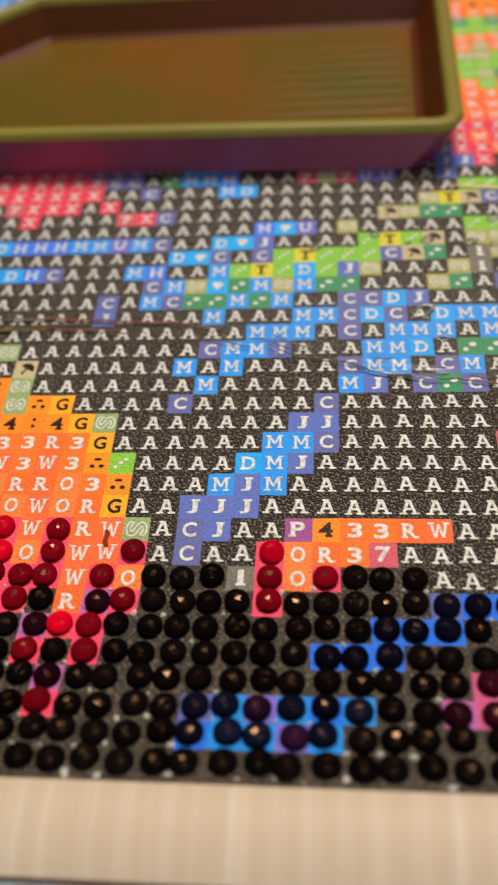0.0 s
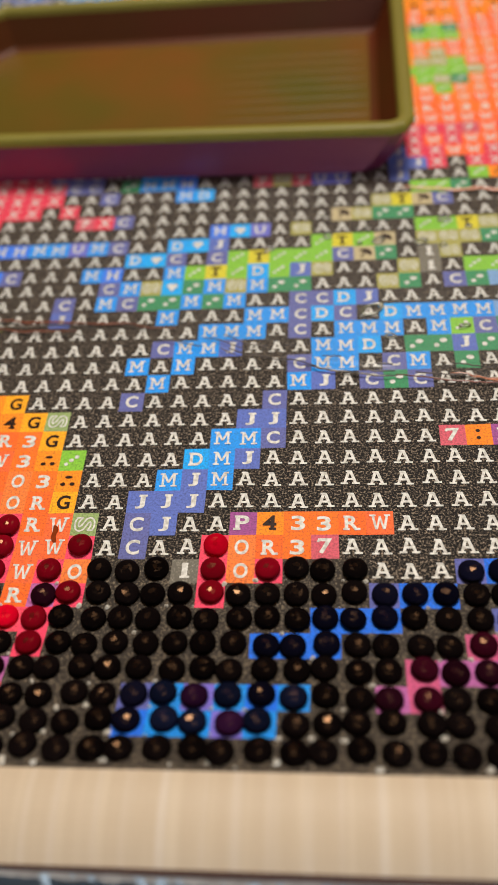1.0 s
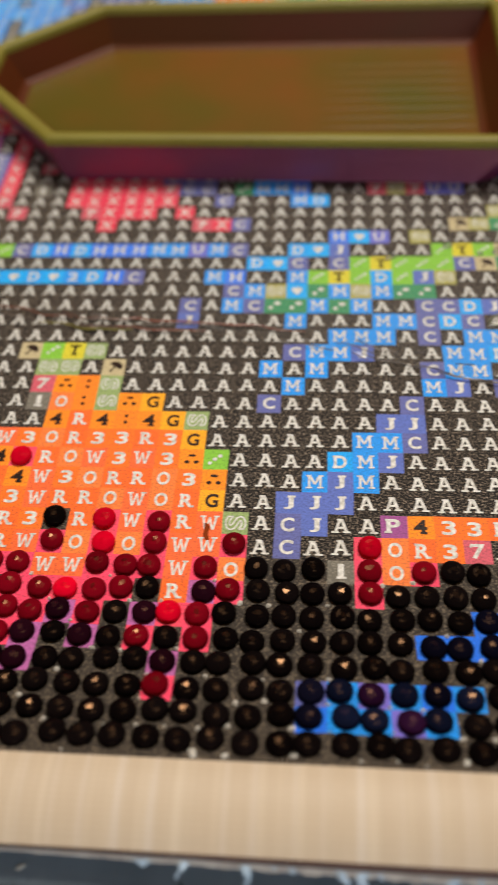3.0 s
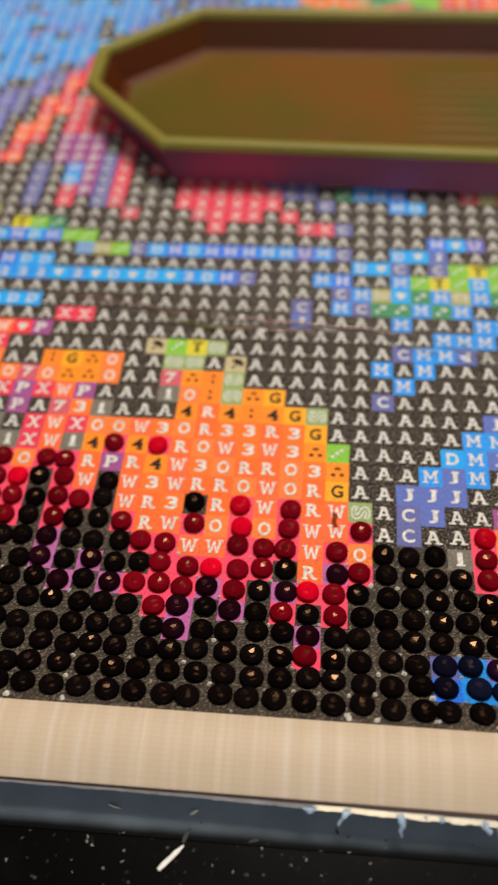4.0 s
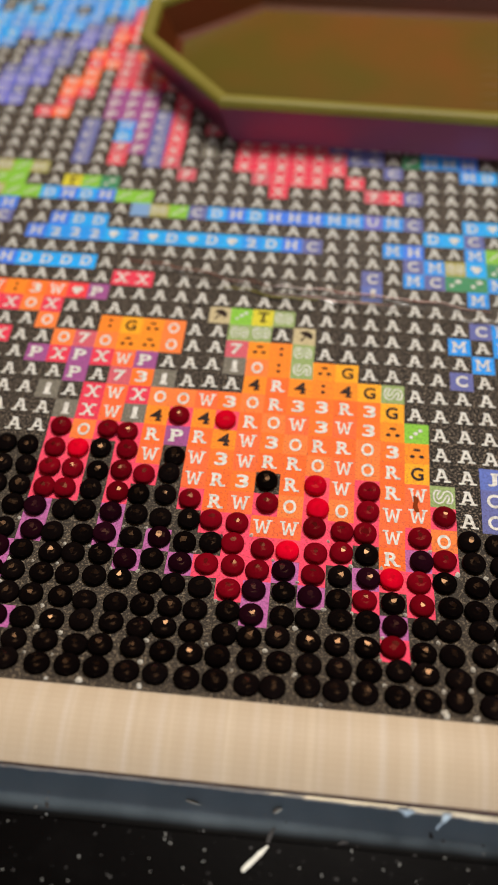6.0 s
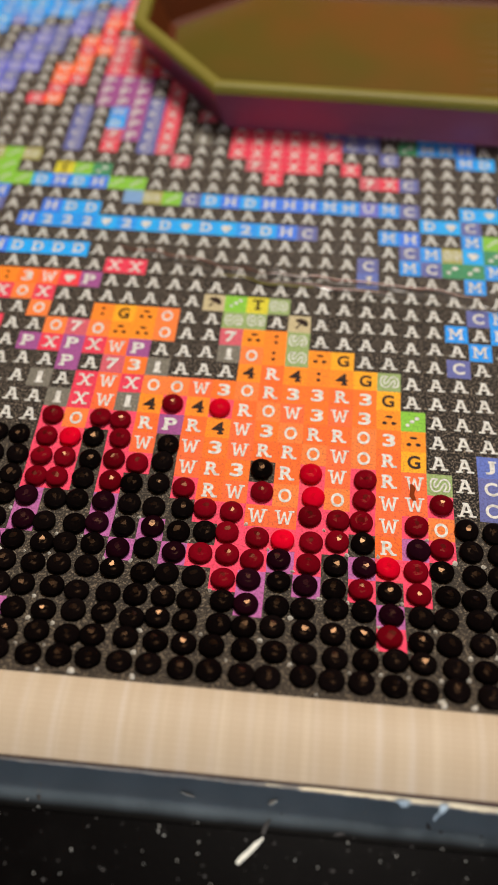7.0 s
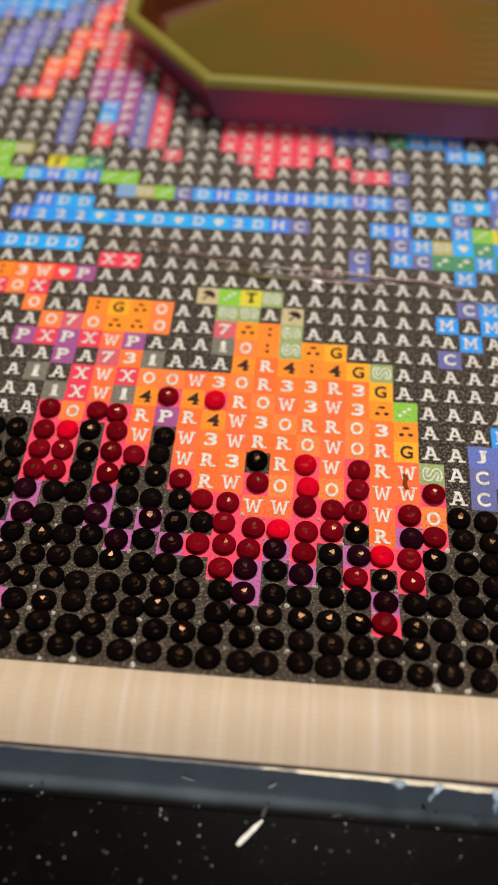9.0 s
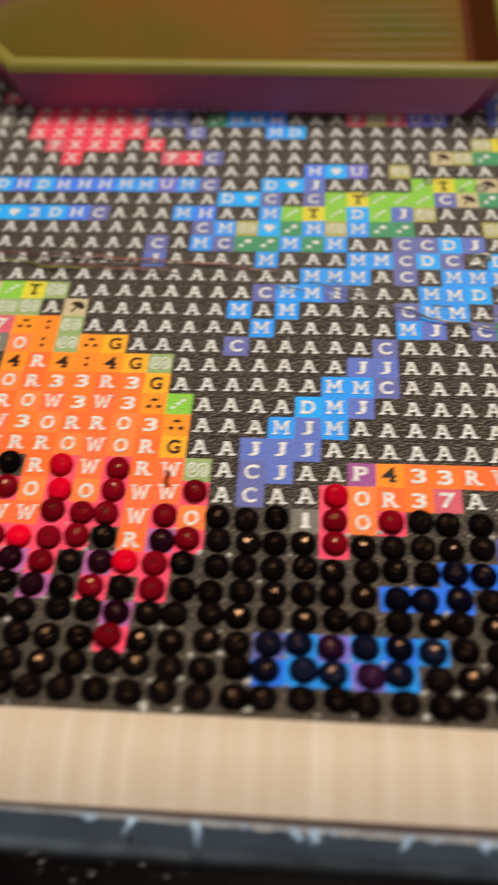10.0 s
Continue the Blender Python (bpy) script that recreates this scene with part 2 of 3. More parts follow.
# flat strip standing in for the canvas underside reflected in the table
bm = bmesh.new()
box(bm, -0.13, 0.075, -4.1 * CELL, 0.18, TABLE_Z, STRIP_Z, 0.00008)
tagged(part("slate_board", bm, slate), "dark slate blue strip painted as the canvas edge's reflection", "board")

# ---- the canvas ----
COLS, ROWS_N = (-36, 20), 56


CURL, CURL_FROM, DROOP = 0.05, 8.0, 0.35


def place(r):
    """Plan place and height of row r, in squares: the near edge curls up on a round bow, true to length, and the margin droops again."""
    q = CURL_FROM - r
    if q <= 0:
        return r, 0.0
    if r < -0.5:
        (y0, z0), a0, a1 = place(-0.5), CURL * (CURL_FROM + 0.5), CURL * (CURL_FROM + 0.5) - DROOP * (-0.5 - r)
        return y0 - (math.sin(a0) - math.sin(a1)) / DROOP, z0 + (math.cos(a1) - math.cos(a0)) / DROOP
    return CURL_FROM - math.sin(CURL * q) / CURL, (1 - math.cos(CURL * q)) / CURL


# rows from the near edge, as "first column:signs"; all that is not named is the black square A.
# Small letters k r e n c p v m b are squares that carry a bead.
CHART = {
    0: "-40:" + "k" * 70,
    1: "-40:" + "k" * 39 + "nccvc" + "k" * 26,
    2: "-40:" + "k" * 20 + "p" + "k" * 13 + "r" + "k" * 4 + "bcvcnc" + "kk" + "pm" + "k" * 12,
    3: "-40:" + "k" * 29 + "p" + "k" * 4 + "p" + "k" * 13 + "mpp" + "k" * 12,
    4: "-40:" + "k" * 19 + "p" + "k" * 8 + "rpkpkrkr" + "k" * 7 + "nnn" + "kkkk" + "mm" + "k" * 12,
    5: "-40:" + "k" * 19 + "pkkkkpkprrrprkperkkkkkkkkk" + "nnn" + "kkk" + "b" + "k" * 12,
    6: "-40:" + "k" * 20 + "pkkpkpkkrrerrk -6:Rpr -3:kkkk 1:rkkkkk 7:bnnkkkkkk",
    7: "-40:" + "k" * 20 + "pkkpkkkrr -11:WW -9:rrr -6:WrO -3:kkk 0:1rOrkkk 10:bnnnnn",
    8: "-40:" + "k" * 20 + "rrkrkkr -13:RW -11:rOeOr -6:WWr -2:C 1:eOR37",
    9: "-40:" + "k" * 20 + "rrkrrk -14:WR3kReWrRWS -2:CJ 2:P433RW",
    10: "-40:" + "k" * 20 + "rekrWkW3WRROWORG -2:JJJ",
    11: "-20:rOrrRPR4W3ORRO3t -1:MJM",
    12: "-20:1XW14r4eROW3W3tL 0:DMJ",
    13: "-21:1AXWXOOW3OR33R3G 1:MMC 10:7:P",
    14: "-20:PA731AAA4R4:4GS 2:JJ",
    15: "-22:PXPXWPAAA1O:StG -3:C 3:C",
    16: "-24:XAAO7OttOAA7t:S -2:M 4:MJACgC",
    17: "-22:OAA:GtOAASSA^ -3:MAM 4:CMMACMAgA",
    18: "-25:XXOX -14:^LTS -2:CMMJ 5:MMDAggJg",
    19: "-28:WWWW:3WqP 0:MMMACAMMMAMLCg",
    20: "-19:XX -7:J -2:M 2:MMCDCADMMMMi",
    21: "-25:HDDDD -7:C -5:MCggMgM 4:CCDJ",
    22: "-5:CMshgMsMgg 8:sgACgi",
    23: "-24:H222h2hDhDh2DHC -6:MHAAMLTLDLJs 9:s1ALL",
    24: "-26:C -23:HDD -4:DhC 0:CLTLLLC^gA1sA",
    25: "-28:ggH -19:isLCDHDHHHMMUMC -2:DhJ 5:LTL^Asssg",
    26: "-28:ssLLDHDHLL 0:HhU 4:s 10:LLTs",
    27: "-28:LLL -23:TLg -12:X -7:7XC 6:^sgg",
    28: "-27:sLs -17:7 -13:7XXXAX 8:sT^C",
    29: "-23:CAX -19:C -18:7 -14:XXXXXX -6:C -2:MD 9:ALLg",
    30: "-23:CA7 -20:PC -18:X -14:XXXXX7C -8:CC -5:gMMH 2:7s7UU 9:JA -16:1 12:ALt",
    31: "-23:C -21:DPCX -14:XXXX7CCC -4:DMH 9:JJXAXX",
    32: "-23:C -21:MPCX -16:7 9:JXXWWX",
    33: "-25:X -22:PPPCX 10:XWXWWO",
}
SIGNS = {}
for r in range(ROWS_N):
    for c in range(*COLS):
        SIGNS[c, r] = "A"
for r, text in CHART.items():
    for run in text.split():
        first, signs = run.split(":", 1)
        for i, s in enumerate(signs):
            SIGNS[int(first) + i, r] = s
rng = random.Random(4)
for r in range(31, ROWS_N):
    for c in range(*COLS):
        if c <= -15:
            if r > 39.2 + (c + 30.5) * 0.6:
                SIGNS[c, r] = rng.choice("MMDD22hDMA" if rng.random() < 0.8 else "UMA")
            elif r > 33 and abs(r - (36.5 + (c + 28) * 1.9)) < 3.2:
                SIGNS[c, r] = rng.choice("CUCUUA")
            elif r > 32 and abs(r - (34 + (c + 25) * 3.0)) < 2.2:
                SIGNS[c, r] = rng.choice("XXWWq")
            elif r > 35 and -22 <= c <= -19 and r < 40:
                SIGNS[c, r] = rng.choice("XWX7")
            elif 33 < r < 37 and c in (-22, -21, -20):
                SIGNS[c, r] = "P"
            elif r >= 33 and c == -18:
                SIGNS[c, r] = "X"
            if r >= 48 and c > -20:
                SIGNS[c, r] = rng.choice("MMACJ")
        elif c < 9 and r >= 45:
            SIGNS[c, r] = rng.choice("MMAJC" if c < -8 else "WO3sg" if c < -2 else "LgsWX" if c < 2 else "XW7O3")
        elif c >= 9 and r >= 34:
            SIGNS[c, r] = rng.choice("XWWX7" if r < 36 else "WWO3R")
            if (c - 12) ** 2 / 3.0 + (r - 40) ** 2 / 3.0 < 1.6 or (c - 12) ** 2 + (r - 44.5) ** 2 < 1.5:
                SIGNS[c, r] = rng.choice("LgLs")
            elif c <= 12 and 38 < r < 46 or r > 46:
                SIGNS[c, r] = rng.choice("t4t3O")

canvas = tagged(new("diamond_painting_canvas"), "partly beaded canvas printed with coloured letter squares", "canvas")

# printed squares
keys = list(INK)
verts, faces, which, index = [], [], [], {}


def corner(c, r):
    if (c, r) not in index:
        index[c, r] = len(verts)
        j = noise.noise_vector((c * 3.1, r * 2.7, 0.5)) * 0.03
        y, z = place(r - 0.5 + j.y)
        verts.append((CELL * (c - 0.5 + j.x), CELL * y, CELL * z))
    return index[c, r]


for r in range(ROWS_N):
    for c in range(*COLS):
        faces.append((corner(c, r), corner(c + 1, r), corner(c + 1, r + 1), corner(c, r + 1)))
        which.append(keys.index(SIGNS[c, r]))
chart = obj("printed_sheet", verts, faces, [INK_MATS[k] for k in keys], canvas, "coloured printed squares, mostly black")
chart.data.polygons.foreach_set("material_index", which)

# the bare cream margin and the white underside
def sheet(ys, drop, flip=False, x0=-36.5, x1=19.5):
    v, fc = [], []
    for row in ys:
        y, z = place(row)
        for x in (x0, x1):
            v.append((CELL * x, CELL * y, CELL * (z - drop)))
    for i in range(len(ys) - 1):
        q = (2 * i, 2 * i + 1, 2 * i + 3, 2 * i + 2)
        fc.append(q[::-1] if flip else q)
    return v, fc


EDGE_R = -3.3
EDGE_Y, ze = place(EDGE_R)
ys = [EDGE_R + (-0.69 - EDGE_R) * i / 10 for i in range(11)]
v, fc = sheet(ys, 0.0)
obj("margin", v, fc, cream, canvas, "cream unprinted woven margin", True)


def edge_width(x):
    """Width of the bevelled cut edge in squares, growing towards +x."""
    return 0.05 + 0.13 / (1 + math.exp(-(x + 3) * 0.4)) + 0.012 * noise.noise((x * 0.8, 2.0, 6.0))


v, fc = [], []
for i in range(113):
    x = -36.5 + 0.5 * i
    w = edge_width(x)
    v += [(CELL * x, CELL * (EDGE_Y + dy), CELL * (ze + dz)) for dy, dz in ((-0.002, 0.0), (-0.4 * w, -0.02), (-w, -0.09), (-w, -0.2), (-0.002, -0.2))]
fc = [(5 * i + k, 5 * i + k + 1, 5 * i + k + 6, 5 * i + k + 5) for i in range(112) for k in range(4)]
obj("cut_edge", v, fc, cut_edge, canvas, "brown cut edge of the canvas")

ys = [EDGE_R + (8.5 - EDGE_R) * i / 24 for i in range(25)] + [20.0, ROWS_N - 0.5]
v, fc = sheet(ys, 0.17, True)
obj("backing", v, fc, backing, canvas, "white canvas underside", True)

v, fc = sheet([-0.69, -0.6, -0.5], 0.0)
obj("selvage", v, fc, INK_MATS["k"], canvas, "narrow dark border of the print", True)

# ---- printed signs ----
SERIF = {
    "A": ((0.06, 0.0, 0.33), (0.94, 0.0, 0.33), (0.36, 1.0, 0.2)), "M": ((0.06, 0, 0.3), (0.94, 0, 0.3), (0.06, 1, 0.2), (0.94, 1, 0.2)), "H": ((0.1, 0, 0.3), (0.9, 0, 0.3), (0.1, 1, 0.3), (0.9, 1, 0.3)),
    "P": ((0.12, 0, 0.42), (0.05, 1, 0.2)), "R": ((0.12, 0, 0.36), (0.95, 0, 0.24), (0.05, 1, 0.2)), "W": ((0.06, 1, 0.32), (0.94, 1, 0.32), (0.5, 1, 0.2)), "X": ((0.1, 0, 0.36), (0.9, 0, 0.36), (0.1, 1, 0.36), (0.9, 1, 0.36)),
    "1": ((0.6, 0, 0.56),), "4": ((0.72, 0, 0.42),), "J": ((0.75, 1, 0.5),), "U": ((0.1, 1, 0.34), (0.9, 1, 0.34)), "D": ((0.03, 0, 0.2), (0.03, 1, 0.2)), "T": ((0.5, 0, 0.45),), "7": ((0.02, 0.9, 0.14),),
}


def glyph(char):
    """Flat triangles of a built-in letter, in a box one high, with slab serifs."""
    data = bpy.data.curves.new("letter", "FONT")
    data.body, data.size, data.resolution_u = char, 1.0, 4
    data.offset = 0.026
    ob = bpy.data.objects.new("letter", data)
    scene.collection.objects.link(ob)
    bpy.context.view_layer.update()
    me = bpy.data.meshes.new_from_object(ob.evaluated_get(bpy.context.evaluated_depsgraph_get()))
    me.calc_loop_triangles()
    pts = [v.co.copy() for v in me.vertices]
    tris = [tuple(t.vertices) for t in me.loop_triangles]
    bpy.data.objects.remove(ob)
    x0, x1 = min(p.x for p in pts), max(p.x for p in pts)
    y0, y1 = min(p.y for p in pts), max(p.y for p in pts)
    wide = {"1": 0.34, "J": 0.6, "M": 0.95, "W": 0.98}.get(char, 0.82)
    out = [((p.x - x0) / (x1 - x0) * wide - wide / 2, (p.y - y0) / (y1 - y0) - 0.5, 0.0) for p in pts]
    if char == "S":
        # an outlined letter lying on its side
        edges = collections.Counter(tuple(sorted((t[i], t[(i + 1) % 3]))) for t in tris for i in range(3))
        flat = [(y * 1.2, -x * 1.15, z) for x, y, z in out]
        out, tris = [], []
        for n, (a, b) in enumerate(e for e, seen in edges.items() if seen == 1):
            p, q = Vector(flat[a]), Vector(flat[b])
            along = (q - p).normalized() * 0.02
            side = Vector((-along.y, along.x, 0.0)) * 2.6
            lift = Vector((0, 0, 0.00015 * n))
            k = len(out)
            out += [tuple(w + lift) for w in (p - along - side, q + along - side, q + along + side, p - along + side)]
            tris += [(k, k + 1, k + 2), (k, k + 2, k + 3)]
    for i, (sx, sy, w) in enumerate(SERIF.get(char, ())):
        cx, h = (sx - 0.5) * wide, 0.075
        cy = sy - 0.5 + (h if sy < 0.5 else -h)
        k = len(out)
        out += [(cx - w / 2, cy - h, 0.004), (cx + w / 2, cy - h, 0.004), (cx + w / 2, cy + h, 0.004), (cx - w / 2, cy + h, 0.004)]
        tris += [(k, k + 1, k + 2), (k, k + 2, k + 3)]
    return out, tris


def blob(points):
    """Filled round spots (x, y, rx, ry)."""
    out, tris = [], []
    for x, y, rx, ry in points:
        k = len(out)
        out += [(x + rx * math.cos(a * math.pi / 5), y + ry * math.sin(a * math.pi / 5), 0.0003 * k) for a in range(10)]
        tris += [(k, k + i, k + i + 1) for i in range(1, 9)]
    return out, tris


GLYPHS = {c: glyph(c) for c in "AMD2HCJUPXWOR3471GST"}
GLYPHS["s"] = GLYPHS["S"]
A_BARS = (((-0.43, -0.5), (-0.27, -0.5), (0.07, 0.5), (-0.13, 0.5)), ((0.27, -0.5), (0.45, -0.5), (0.13, 0.5), (-0.07, 0.5)), ((-0.3, -0.2), (0.3, -0.2), (0.24, -0.05), (-0.24, -0.05)),
          ((-0.56, -0.5), (-0.13, -0.5), (-0.13, -0.38), (-0.56, -0.38)), ((0.13, -0.5), (0.58, -0.5), (0.58, -0.38), (0.13, -0.38)), ((-0.24, 0.38), (0.08, 0.38), (0.08, 0.5), (-0.24, 0.5)))
M_BARS = [((-0.42, -0.5), (-0.28, -0.5), (-0.28, 0.5), (-0.42, 0.5)), ((-0.42, 0.5), (-0.24, 0.5), (0.07, -0.2), (-0.07, -0.2)), ((-0.54, -0.5), (-0.16, -0.5), (-0.16, -0.39), (-0.54, -0.39)), ((-0.54, 0.39), (-0.26, 0.39), (-0.26, 0.5), (-0.54, 0.5))]
W_BARS = [((-0.5, 0.5), (-0.34, 0.5), (-0.17, -0.5), (-0.3, -0.5)), ((-0.26, -0.5), (-0.14, -0.5), (0.07, 0.4), (-0.05, 0.4)), ((-0.6, 0.39), (-0.24, 0.39), (-0.24, 0.5), (-0.6, 0.5))]


def bars(shape, mirror=False):
    """A slab letter from straight bars, each a hair over the one before."""
    shape = list(shape) + ([tuple((-x, y) for x, y in bar[::-1]) for bar in shape] if mirror else [])
    return [(x, y, 0.002 * k) for k, bar in enumerate(shape) for x, y in bar], [t for k in range(len(shape)) for t in ((4 * k, 4 * k + 1, 4 * k + 2), (4 * k, 4 * k + 2, 4 * k + 3))]


GLYPHS["A"], GLYPHS["M"], GLYPHS["W"] = bars(A_BARS), bars(M_BARS, True), bars(W_BARS, True)
GLYPHS["h"] = GLYPHS["q"] = blob([(-0.16, 0.12, 0.26, 0.26), (0.16, 0.12, 0.26, 0.26), (0.0, -0.18, 0.2, 0.26)])
GLYPHS[":"] = blob([(0.0, 0.3, 0.14, 0.13), (0.0, -0.25, 0.14, 0.13)])
GLYPHS["t"] = blob([(0.0, 0.3, 0.26, 0.1), (-0.3, -0.22, 0.17, 0.13), (0.3, -0.22, 0.17, 0.13)])
GLYPHS["L"] = blob([(-0.32, -0.28, 0.13, 0.13), (-0.02, 0.02, 0.16, 0.14), (0.3, 0.28, 0.16, 0.14)])
GLYPHS["g"] = blob([(-0.28, -0.25, 0.18, 0.18), (0.2, 0.2, 0.26, 0.2)])
dome = [(0.5 * math.cos(a * math.pi / 8) * 1.05, 0.5 * math.sin(a * math.pi / 8) - 0.02) for a in range(9)]
turn = radians(-32)
dome = [(x * math.cos(turn) - y * math.sin(turn) + 0.06, x * math.sin(turn) + y * math.cos(turn) + 0.02, 0.0) for x, y in dome]
GLYPHS["^"] = (dome + [(0.0, 0.05, 0.001), (0.09, 0.0, 0.001), (-0.2, -0.5, 0.001), (-0.34, -0.42, 0.001)], [(0, i, i + 1) for i in range(1, 8)] + [(9, 10, 11), (9, 11, 12)])
BEADED = "krencpvmb"
DARK = "4Gt:T^"
verts, faces, which = [], [], []
rng = random.Random(9)
for (c, r), s in SIGNS.items():
    if s not in GLYPHS or s in BEADED or not (COLS[0] <= c < COLS[1]):
        continue
    pts, tris = GLYPHS[s]
    k, size = len(verts), 0.63
    ox, oy = rng.uniform(-0.03, 0.03), rng.uniform(-0.03, 0.03)
    for x, y, z in pts:
        py, pz = place(r + oy + y * size)
        verts.append((CELL * (c + ox + x * size), CELL * py, CELL * (pz + 0.014 + z)))
    for tri in tris:
        faces.append(tuple(k + i for i in tri))
        which.append(1 if s in DARK else 0)
letters = obj("lettering", verts, faces, [white_ink, dark_ink], canvas, "white and dark printed letters and signs")
letters["kind"] = "stuff"
letters.data.polygons.foreach_set("material_index", which)

# ---- tray ----
tray = tagged(new("bead_tray"), "shallow empty olive plastic tray with a pointed end", "tray")
RIM = [(-15.5, 31.0), (8.5, 30.28), (9.25, 30.55), (9.7, 31.3), (10.0, 45.2), (9.3, 46.0), (-15.0, 46.2), (-20.9, 41.1), (-20.85, 37.05)]
BASE = [(-14.85, 30.95), (7.1, 30.25), (8.1, 30.6), (8.6, 31.35), (9.1, 44.9), (8.6, 45.4), (-14.7, 45.5), (-20.1, 40.8), (-20.1, 37.3)]


def inset(loop, d):
    out = []
    n = len(loop)
    for i in range(n):
        p0, p1, p2 = Vector(loop[i - 1]), Vector(loop[i]), Vector(loop[(i + 1) % n])
        a, b = (p1 - p0).normalized(), (p2 - p1).normalized()
        na, nb = Vector((-a.y, a.x)), Vector((-b.y, b.x))
        bis = (na + nb).normalized()
        out.append(tuple(p1 + bis * (d / max(0.3, bis.dot(na)))))
    return out


def rings(levels, name, mat, label, close_bottom=None):
    """Skin through loops (inset, height)."""
    v, fc = [], []
    n = len(RIM)
    for d, z in levels:
        v += [(CELL * x, CELL * y, CELL * (z + 0.11)) for x, y in inset(RIM, d)]
    for k in range(len(levels) - 1):
        for i in range(n):
            j = (i + 1) % n
            fc.append((k * n + i, k * n + j, (k + 1) * n + j, (k + 1) * n + i))
    if close_bottom:
        fc.append(tuple(range((len(levels) - 1) * n, len(levels) * n)))
    return obj(name, v, fc, mat, tray, label)


wall = [[(x + (p - x) * k, y + (q - y) * k, z) for (x, y), (p, q) in zip(BASE, inset(RIM, 0.12))] for k, z in ((0.0, 0.11), (0.3, 0.5), (0.62, 1.1), (0.88, 1.65), (1.0, 2.1))]
n = len(RIM)
obj("outer_wall", [(CELL * x, CELL * y, CELL * z) for loop in wall for x, y, z in loop],
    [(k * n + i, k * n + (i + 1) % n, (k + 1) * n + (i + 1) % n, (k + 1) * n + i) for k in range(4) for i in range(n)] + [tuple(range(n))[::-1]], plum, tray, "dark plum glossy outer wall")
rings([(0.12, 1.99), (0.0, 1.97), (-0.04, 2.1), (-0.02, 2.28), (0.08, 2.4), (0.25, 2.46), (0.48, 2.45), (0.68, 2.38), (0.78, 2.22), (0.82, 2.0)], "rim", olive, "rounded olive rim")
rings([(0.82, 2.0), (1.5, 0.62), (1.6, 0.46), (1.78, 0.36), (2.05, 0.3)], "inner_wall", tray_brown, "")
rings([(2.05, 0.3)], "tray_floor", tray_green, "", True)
for n in range(9):
    # low rounded ridges moulded into the floor
    v, fc, y0 = [], [], 34.4 + 0.96 * n
    for x, h in ((-1.0, 0.0), (0.6, 0.02), (6.8, 0.03), (7.6, 0.0)):
        v += [(CELL * x, CELL * (y0 + 0.32 * math.cos(a * math.pi / 6)), CELL * (0.412 + h * math.sin(a * math.pi / 6))) for a in range(7)]
    fc = [(7 * k + a, 7 * k + a + 1, 7 * k + a + 8, 7 * k + a + 7) for k in range(3) for a in range(6)]
    obj("ridge", v, fc, tray_green, tray, "", True)

# ---- adhesive lip and flakes along the canvas edge ----
LIP_FALL = 1.178
rng = random.Random(21)
verts, faces = [], []
N = 420
for i in range(N + 1):
    x = -30 + 46 * i / N
    w = 0.12 + 0.04 * noise.noise((x * 1.7, 3.0, 0.0)) + 0.05 * noise.noise((x * 6.1, 8.0, 0.0))
    w = 1.3 * max(0.05, w) * (0.6 + 1.1 / (1 + math.exp(-(x + 7) * 0.5)))
    for k, (dy, dz) in enumerate(((0.05, -0.19), (-0.052, -0.195), (-0.055 - w * 0.55, -0.198 - w * 0.55 * LIP_FALL), (-0.05 - w * 0.3, -0.34 - w * 0.5))):
        verts.append((CELL * x, CELL * (EDGE_Y + 0.05 - edge_width(x) + dy), CELL * (ze + dz)))
for i in range(N):
    for k in range(3):
        a = 4 * i + k
        faces.append((a, a + 1, a + 5, a + 4))
obj("adhesive_lip", verts, faces, lip_white, canvas, "pale uneven adhesive lip along the edge")


def flake(name, x, length, width, lean):
    """A torn rag of adhesive film that hangs from the edge, its two sides frayed each in its own way."""
    v, fc = [], []
    for i in range(15):
        u = i / 14
        taper = width * (1.15 - 0.8 * u) * 0.5
        near, far = (taper * (0.75 + 0.9 * noise.noise((x * 3.1, u * 6.0, side))) for side in (2.0, 9.0))
        cx = x + lean * u * length + 0.06 * noise.noise((x * 2, u * 5, 1.0))
        cy = EDGE_Y - 0.14 - u * length * 0.8
        cz = ze - 0.27 - u * u * length * 0.9
        v += [(CELL * (cx - max(0.02, near)), CELL * cy, CELL * cz), (CELL * cx, CELL * (cy - 0.03), CELL * (cz + 0.05)), (CELL * (cx + max(0.02, far)), CELL * (cy + 0.04 * noise.noise((x, u * 9.0, 4.0))), CELL * cz)]
    for i in range(14):
        a = 3 * i
        fc += [(a, a + 1, a + 4, a + 3), (a + 1, a + 2, a + 5, a + 4)]
    return obj(name, v, fc, rag_grey, canvas, "pale blue rag of adhesive", True)


FLAKES = ((-5.7, 0.2, 0.5, 0.0), (-4.45, 0.5, 0.3, -0.5), (-2.75, 0.7, 0.28, 0.1), (-1.95, 0.12, 0.3, 0.0), (-1.45, 0.18, 0.4, 0.0), (-0.15, 0.42, 0.34, 0.6), (0.55, 0.5, 0.42, -0.2), (0.95, 0.22, 0.36, 0.4), (2.2, 0.16, 0.4, 0.0),
          (3.15, 0.5, 0.36, -0.7), (3.7, 0.28, 0.42, 0.1), (4.95, 0.46, 0.44, 0.3), (5.4, 0.32, 0.4, -0.1), (6.6, 0.5, 0.36, 0.6), (7.4, 0.32, 0.4, -0.4), (8.7, 0.45, 0.44, 0.2), (9.3, 0.25, 0.4, 0.0), (10.2, 0.5, 0.4, -0.3), (11.3, 0.35, 0.4, 0.3))
